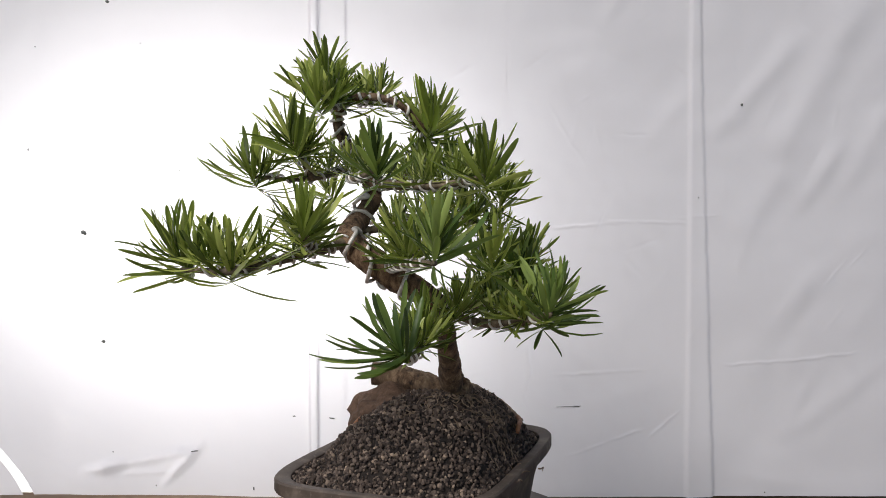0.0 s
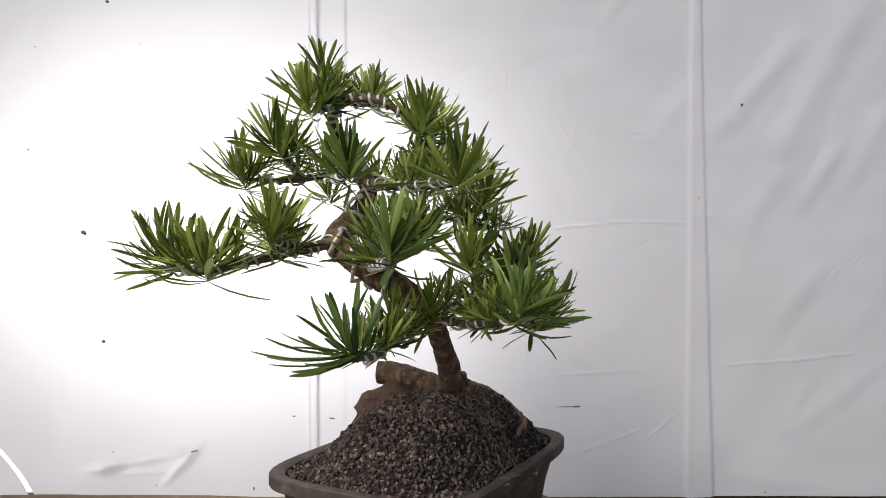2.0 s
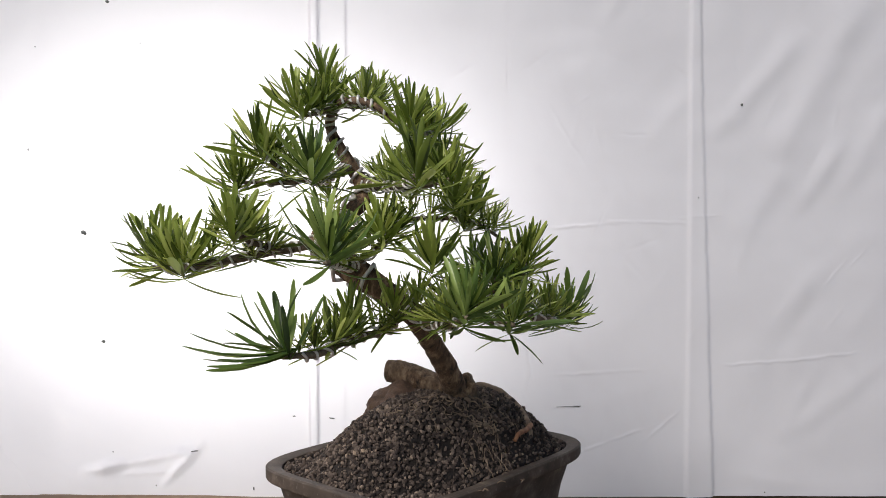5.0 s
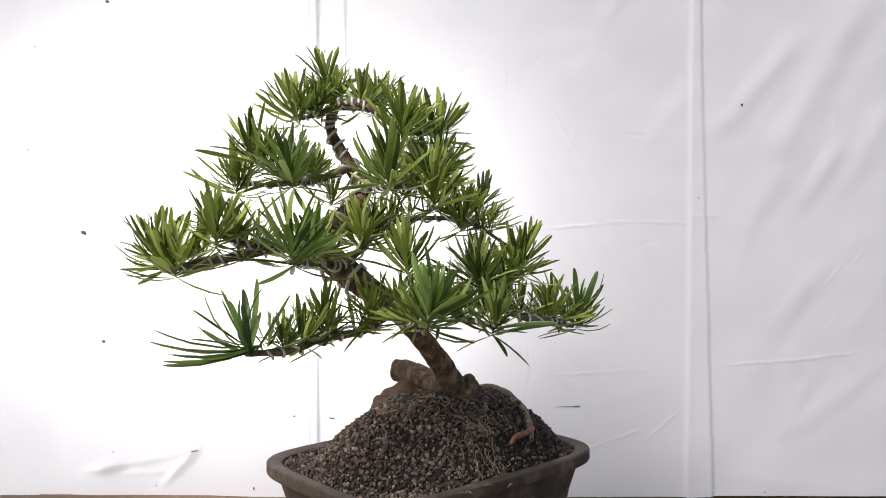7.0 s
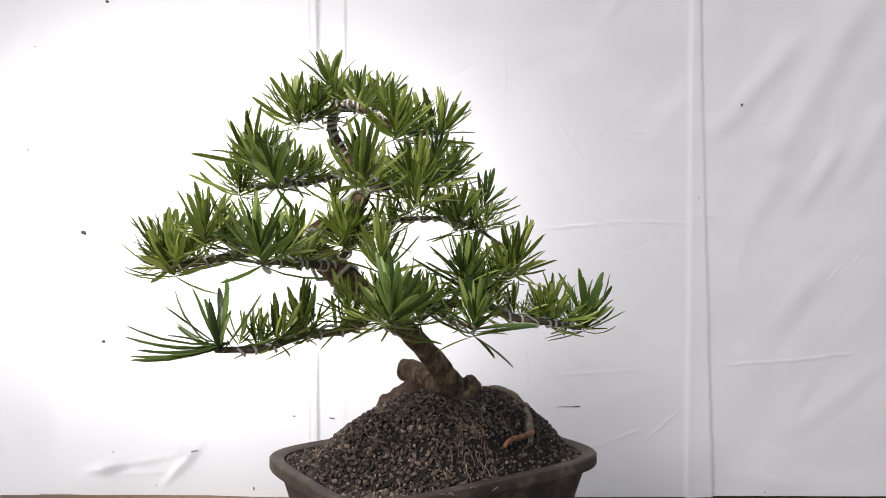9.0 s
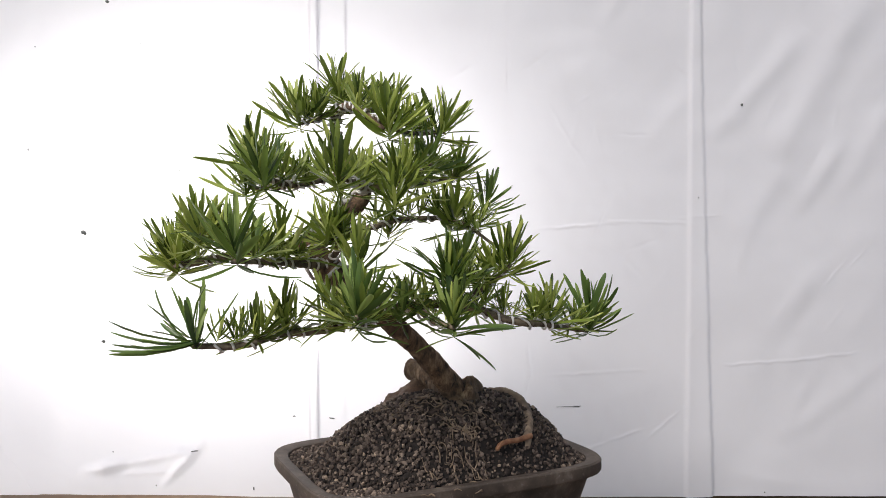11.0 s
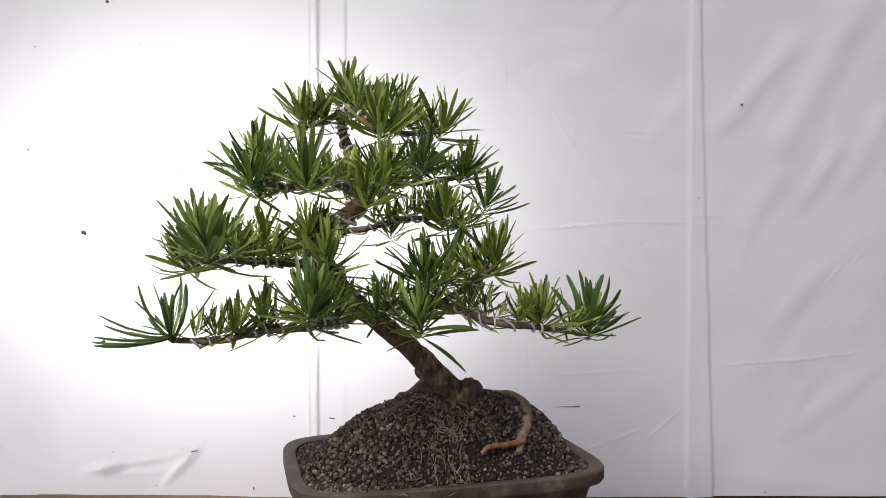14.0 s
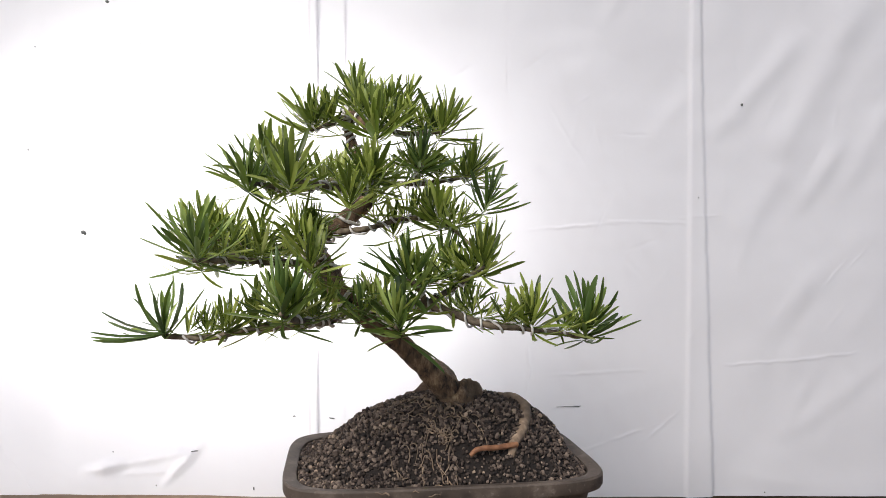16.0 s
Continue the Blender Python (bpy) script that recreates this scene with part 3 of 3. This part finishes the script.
def build_tree():
    tree = new("bonsai_tree")
    tagged(tree, "wired bonsai with narrow green leaves and bent brown trunk", "bonsai")
    tr = [(*P(0.031, 0.042, -0.166), 0.019), (*P(0.028, 0.016, -0.137), 0.0128), (*P(0.025, -0.016, -0.104), 0.0098), (*P(0.021, -0.052, -0.073), 0.0090), (*P(0.012, -0.083, -0.047), 0.0094),
          (*P(-0.020, -0.088, -0.026), 0.0118), (*P(-0.058, -0.088, 0.003), 0.0105), (*P(-0.052, -0.060, 0.023), 0.0085), (*P(-0.043, -0.036, 0.047), 0.0076),
          (*P(-0.060, -0.037, 0.079), 0.0058), (*P(-0.074, -0.044, 0.108), 0.0046), (*P(-0.062, -0.052, 0.128), 0.0037), (*P(-0.024, -0.063, 0.124), 0.0031), (*P(0.006, -0.055, 0.102), 0.0026)]
    sp = spline(tr, 240)
    v, f = tube(sp[:, :3], sp[:, 3], 40, 0.12, 3)
    trunk = piece("trunk", mesh_of("trunk", v, f, BARK), tree)
    coil(trunk, sp[::8, :3], sp[::8, 3], 0.0019, 5, 0.030, 0.36, 0.72)
    coil(trunk, sp[::8, :3], sp[::8, 3], 0.0015, 9, 0.009, 0.70, 0.97)
    coil(trunk, sp[::8, :3], sp[::8, 3], 0.0020, 12, 0.0075, 0.275, 0.325)
    build_roots(tree)
    limbs = [
        ([(0.016, -0.080, -0.054), (0.012, -0.115, -0.068), (0.005, -0.159, -0.070), (0.0, -0.195, -0.076), (-0.009, -0.230, -0.074)], 0.0042, 0.0022),
        ([(0.016, -0.078, -0.054), (0.050, -0.110, -0.062), (0.080, -0.145, -0.058), (0.099, -0.165, -0.050)], 0.004, 0.002),
        ([(0.018, -0.070, -0.058), (0.055, -0.070, -0.050), (0.085, -0.074, -0.060), (0.110, -0.076, -0.064)], 0.004, 0.002),
        ([(0.030, -0.070, -0.054), (0.075, -0.035, -0.050), (0.105, 0.000, -0.064), (0.114, 0.040, -0.070), (0.112, 0.107, -0.081)], 0.0048, 0.002),
        ([(0.075, -0.035, -0.050), (0.085, -0.045, -0.035), (0.087, -0.058, -0.028)], 0.003, 0.002),
        ([(0.075, -0.035, -0.050), (0.095, -0.010, -0.030), (0.100, 0.007, -0.017)], 0.003, 0.002),
        ([(-0.058, -0.088, 0.003), (-0.078, -0.120, -0.004), (-0.105, -0.155, -0.012), (-0.130, -0.179, -0.018), (-0.171, -0.164, -0.018)], 0.0048, 0.002),
        ([(-0.078, -0.120, -0.004), (-0.082, -0.155, 0.002), (-0.078, -0.186, 0.009)], 0.003, 0.002),
        ([(-0.025, -0.095, -0.018), (-0.008, -0.150, -0.014), (0.014, -0.211, -0.012)], 0.0042, 0.002),
        ([(-0.025, -0.090, -0.016), (0.005, -0.105, 0.000), (0.015, -0.124, 0.008)], 0.003, 0.002),
        ([(-0.054, -0.070, 0.012), (-0.022, -0.045, 0.016), (-0.004, -0.020, 0.024), (0.048, -0.007, 0.022), (0.085, 0.004, 0.000)], 0.0032, 0.0015),
        ([(-0.056, -0.038, 0.072), (-0.055, -0.100, 0.054), (-0.030, -0.157, 0.055)], 0.0036, 0.0018),
        ([(-0.056, -0.038, 0.072), (-0.090, -0.080, 0.056), (-0.133, -0.104, 0.055)], 0.0034, 0.0016),
        ([(-0.090, -0.080, 0.056), (-0.095, -0.105, 0.070), (-0.097, -0.123, 0.081)], 0.0026, 0.0016),
        ([(-0.045, -0.034, 0.056), (-0.005, -0.070, 0.050), (0.030, -0.105, 0.050), (0.051, -0.143, 0.052)], 0.0042, 0.002),
        ([(-0.005, -0.070, 0.050), (0.030, -0.072, 0.050), (0.055, -0.076, 0.055)], 0.0028, 0.0018),
        ([(-0.052, -0.036, 0.064), (-0.030, 0.010, 0.060), (-0.005, 0.058, 0.068)], 0.0032, 0.0016),
        ([(-0.030, 0.010, 0.060), (0.000, -0.005, 0.070), (0.026, -0.015, 0.073)], 0.0024, 0.0016),
        ([(-0.060, -0.050, 0.128), (-0.070, -0.070, 0.118), (-0.079, -0.084, 0.113)], 0.0026, 0.0016),
        ([(-0.068, -0.046, 0.122), (-0.082, -0.030, 0.138), (-0.089, -0.018, 0.148)], 0.0026, 0.0016),
        ([(-0.062, -0.050, 0.127), (-0.050, -0.020, 0.130), (-0.045, 0.007, 0.139)], 0.0024, 0.0016),
        ([(-0.010, -0.060, 0.116), (0.000, -0.020, 0.104), (0.012, 0.018, 0.107)], 0.0026, 0.0016)]
    rng = random.Random(17)
    for i, (pts, r0, r1) in enumerate(limbs):
        pts = [P(*p) for p in pts]
        b = branch(tree, pts, r0, r1, 40 + i)
        path = spline(pts, 40)
        for k in range(round(len(pts) * 2.6)):
            at = Vector(path[rng.randrange(10, 39)])
            d = Vector((rng.uniform(-1, 1), rng.uniform(-1, 1), rng.uniform(0.3, 1.3))).normalized()
            whorl(tree, at + d * 0.012, d, 700 + i * 10 + k, rng.randrange(9, 15), rng.uniform(0.026, 0.038), YOUNG if rng.random() < 0.3 else LEAF, 65, 0.010, 1)
    # d tufts, mostly low or inner, hold shade in their leaf colour
    g, y, d = LEAF, YOUNG, DARK_SHADED
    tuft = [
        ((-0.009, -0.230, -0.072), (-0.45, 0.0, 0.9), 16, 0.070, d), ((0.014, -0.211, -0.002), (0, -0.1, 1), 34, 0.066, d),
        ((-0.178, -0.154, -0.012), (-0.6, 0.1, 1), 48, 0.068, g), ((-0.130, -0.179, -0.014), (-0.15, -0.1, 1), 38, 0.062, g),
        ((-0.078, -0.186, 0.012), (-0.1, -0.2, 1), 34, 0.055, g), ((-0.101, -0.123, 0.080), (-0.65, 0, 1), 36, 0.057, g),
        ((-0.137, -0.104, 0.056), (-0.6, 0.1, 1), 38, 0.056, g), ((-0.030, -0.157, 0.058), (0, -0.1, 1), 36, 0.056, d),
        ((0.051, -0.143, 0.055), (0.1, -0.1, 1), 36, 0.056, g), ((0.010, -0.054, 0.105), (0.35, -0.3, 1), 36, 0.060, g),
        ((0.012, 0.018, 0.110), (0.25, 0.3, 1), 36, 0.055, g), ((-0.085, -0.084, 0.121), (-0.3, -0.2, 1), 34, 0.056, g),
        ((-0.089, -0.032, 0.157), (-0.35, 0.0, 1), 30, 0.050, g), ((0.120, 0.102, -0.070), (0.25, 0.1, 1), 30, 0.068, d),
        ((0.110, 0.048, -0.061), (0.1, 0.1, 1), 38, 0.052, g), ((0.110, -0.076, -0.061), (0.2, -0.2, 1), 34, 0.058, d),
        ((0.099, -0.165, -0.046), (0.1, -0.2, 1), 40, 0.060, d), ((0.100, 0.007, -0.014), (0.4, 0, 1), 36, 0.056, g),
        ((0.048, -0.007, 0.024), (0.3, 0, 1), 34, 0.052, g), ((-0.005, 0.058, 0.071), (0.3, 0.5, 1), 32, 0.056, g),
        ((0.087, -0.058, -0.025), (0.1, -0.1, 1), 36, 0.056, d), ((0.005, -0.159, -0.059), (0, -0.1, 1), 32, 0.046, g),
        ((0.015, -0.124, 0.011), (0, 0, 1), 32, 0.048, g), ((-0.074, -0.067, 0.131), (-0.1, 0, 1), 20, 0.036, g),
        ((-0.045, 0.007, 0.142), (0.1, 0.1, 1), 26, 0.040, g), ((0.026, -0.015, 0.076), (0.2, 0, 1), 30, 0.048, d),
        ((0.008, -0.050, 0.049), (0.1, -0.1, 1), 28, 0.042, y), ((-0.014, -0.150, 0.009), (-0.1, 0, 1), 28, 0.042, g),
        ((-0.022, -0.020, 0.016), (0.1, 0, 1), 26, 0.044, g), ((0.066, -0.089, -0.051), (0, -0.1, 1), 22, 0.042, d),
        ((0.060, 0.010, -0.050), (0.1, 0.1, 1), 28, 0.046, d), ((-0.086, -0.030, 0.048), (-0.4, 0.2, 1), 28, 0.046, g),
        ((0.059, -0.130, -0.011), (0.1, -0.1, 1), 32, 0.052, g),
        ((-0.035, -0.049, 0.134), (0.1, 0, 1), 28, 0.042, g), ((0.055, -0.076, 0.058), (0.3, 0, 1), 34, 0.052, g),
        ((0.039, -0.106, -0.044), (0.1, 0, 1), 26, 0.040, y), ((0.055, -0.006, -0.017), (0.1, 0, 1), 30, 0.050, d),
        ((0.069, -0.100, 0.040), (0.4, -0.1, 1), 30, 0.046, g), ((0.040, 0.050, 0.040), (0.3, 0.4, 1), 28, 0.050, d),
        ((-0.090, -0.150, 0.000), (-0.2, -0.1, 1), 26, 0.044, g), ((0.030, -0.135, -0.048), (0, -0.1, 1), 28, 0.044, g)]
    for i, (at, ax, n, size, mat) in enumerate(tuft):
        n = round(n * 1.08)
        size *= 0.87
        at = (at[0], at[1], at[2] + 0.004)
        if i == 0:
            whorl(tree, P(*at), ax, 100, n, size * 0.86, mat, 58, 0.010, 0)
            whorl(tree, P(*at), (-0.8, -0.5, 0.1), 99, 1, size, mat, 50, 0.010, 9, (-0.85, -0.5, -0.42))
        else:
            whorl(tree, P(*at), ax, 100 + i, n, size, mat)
    return tree


def build_roots(tree):
    def root(name, pts, r0, r1, mat, label, sides=10, wob=0.25, seed=1):
        path = spline([P(*p) for p in pts], 12 * (len(pts) - 1))
        v, f = tube(path, np.linspace(r0, r1, len(path)), sides, wob, seed)
        me = mesh_of(name, v, f, mat)
        me.set_sharp_from_angle(angle=radians(50))
        return piece(name, me, tree, label)
    root("cut_root", [(0.020, 0.016, -0.142), (-0.005, 0.028, -0.134), (-0.030, 0.034, -0.128), (-0.050, 0.036, -0.127)], 0.0125, 0.0108, BARK, "sawn-off thick brown root", 18, 0.16, 3)
    root("arched_root", [(0.020, 0.062, -0.146), (0.038, 0.080, -0.147), (0.056, 0.079, -0.153), (0.076, 0.063, -0.162), (0.090, 0.044, -0.172), (0.093, 0.037, -0.182)], 0.0056, 0.0048, ROOT, "bare bent root", 10, 0.2, 5)
    root("fresh_root", [(0.094, 0.044, -0.172), (0.095, 0.026, -0.172), (0.092, 0.007, -0.172), (0.090, 0.000, -0.177)], 0.0029, 0.0015, FRESH, "orange skinned root", 8, 0.2, 7)
    root("fresh_root", [(x, y, soil_height(x, y) + 0.0015 - Z0) for x, y in ((-0.052, 0.012), (-0.058, 0.004), (-0.064, -0.004))], 0.003, 0.0015, FRESH, "orange skinned root", 8, 0.2, 8)
    bm = bmesh.new()
    bmesh.ops.create_icosphere(bm, subdivisions=4, radius=1.0)
    for v in bm.verts:
        c = v.co.copy()
        k = 1 + 0.3 * noise.noise(c * 2.0 + Vector((4, 4, 0))) + 0.15 * noise.noise(c * 6)
        v.co = Vector((0.031 + c.x * 0.017 * k, 0.026 + c.y * 0.021 * k, Z0 - 0.146 + c.z * 0.021 * k))
    part("root_flare", bm, BARK, tree, "swollen dark root flare at the trunk's foot")
    # clod of bare earth held by the roots
    bm = bmesh.new()
    bmesh.ops.create_icosphere(bm, subdivisions=4, radius=1.0)
    for v in bm.verts:
        c = v.co.copy()
        k = 1 + 0.2 * noise.noise(c * 2.2) + 0.08 * noise.noise(c * 7)
        v.co = Vector((-0.026 + c.x * 0.046 * k, 0.032 + c.y * 0.040 * k, Z0 - 0.168 + c.z * 0.032 * k))
    part("root_ball", bm, CLOD, tree, "reddish brown clod of bare earth")
    rng = random.Random(21)
    for i in range(60):
        a = rng.uniform(-2.4, 0.2)
        r = 0.018 if i < 12 else rng.uniform(0.026, 0.062)
        x, y = 0.024 + r * math.cos(a), 0.012 + r * math.sin(a)
        pts = []
        for k in range(4 if i > 12 else 5):
            pts.append((x, y, soil_height(x, y) + rng.uniform(0.0008, 0.004)))
            a += rng.uniform(-1.2, 1.2)
            x += 0.0045 * math.cos(a)
            y += 0.0045 * math.sin(a)
        path = spline(pts, 20)
        v, f = tube(path, np.linspace(0.0013 if i < 12 else 0.0006, 0.0003, len(path)), 5)
        piece("fine_root", mesh_of("fine_root", v, f, ROOT), tree)
    # rootlets laid bare beside the arched root
    for i in range(34):
        a = rng.uniform(0, 6.28)
        x, y = rng.gauss(0.077, 0.014), rng.gauss(-0.030, 0.016)
        pts = []
        for k in range(5):
            pts.append((x, y, soil_height(x, y) + rng.uniform(0.0014, 0.0042)))
            a += rng.uniform(-1.3, 1.3)
            x += 0.0032 * math.cos(a)
            y += 0.0032 * math.sin(a)
        path = spline(pts, 16)
        v, f = tube(path, np.linspace(rng.uniform(0.0005, 0.0009), 0.0003, len(path)), 5)
        piece("fine_root", mesh_of("fine_root", v, f, ROOT), tree)


def build_turntable():
    top = new("turntable")
    tagged(top, "round dark turntable on a short stand under the pot", "turntable")
    bm = bmesh.new()
    bmesh.ops.create_cone(bm, cap_ends=True, segments=96, radius1=0.162, radius2=0.162, depth=0.014)
    bmesh.ops.translate(bm, verts=bm.verts, vec=(0, 0, -0.007))
    bmesh.ops.bevel(bm, geom=[e for e in bm.edges if abs(e.verts[0].co.z - e.verts[1].co.z) < 1e-5], offset=0.002, segments=2, affect="EDGES")
    part("disc", bm, BOARD, top)
    bm = bmesh.new()
    bmesh.ops.create_cone(bm, cap_ends=True, segments=64, radius1=0.10, radius2=0.085, depth=0.0765)
    bmesh.ops.translate(bm, verts=bm.verts, vec=(0, 0, -0.05225))
    part("stand", bm, BOARD, top)
    return top


build_setting()
flap = build_sheet()
turntable = build_turntable()
pot = build_pot()
tree = build_tree()


def motions():
    rows = [(t, pose(0, 0, 0, 0, 0, -(4.0425 * t - 0.01143 * t * t))) for t in range(0, 17, 2)]
    for thing in (turntable, pot, tree):
        walk(thing, rows)
    sway = [(0.0, 1.0), (1.5, 0.95), (2.2, 0.5), (2.6, 0.2), (2.8, 0.4), (3.2, 0.0), (11.9, 0.0), (12.1, 0.2), (12.5, 1.0), (13.4, 1.0), (13.8, 0.45), (14.2, 0.0), (16.0, 0.0)]
    walk(flap, [(t, pose(-0.024 * k, 0, 0)) for t, k in sway])


motions()
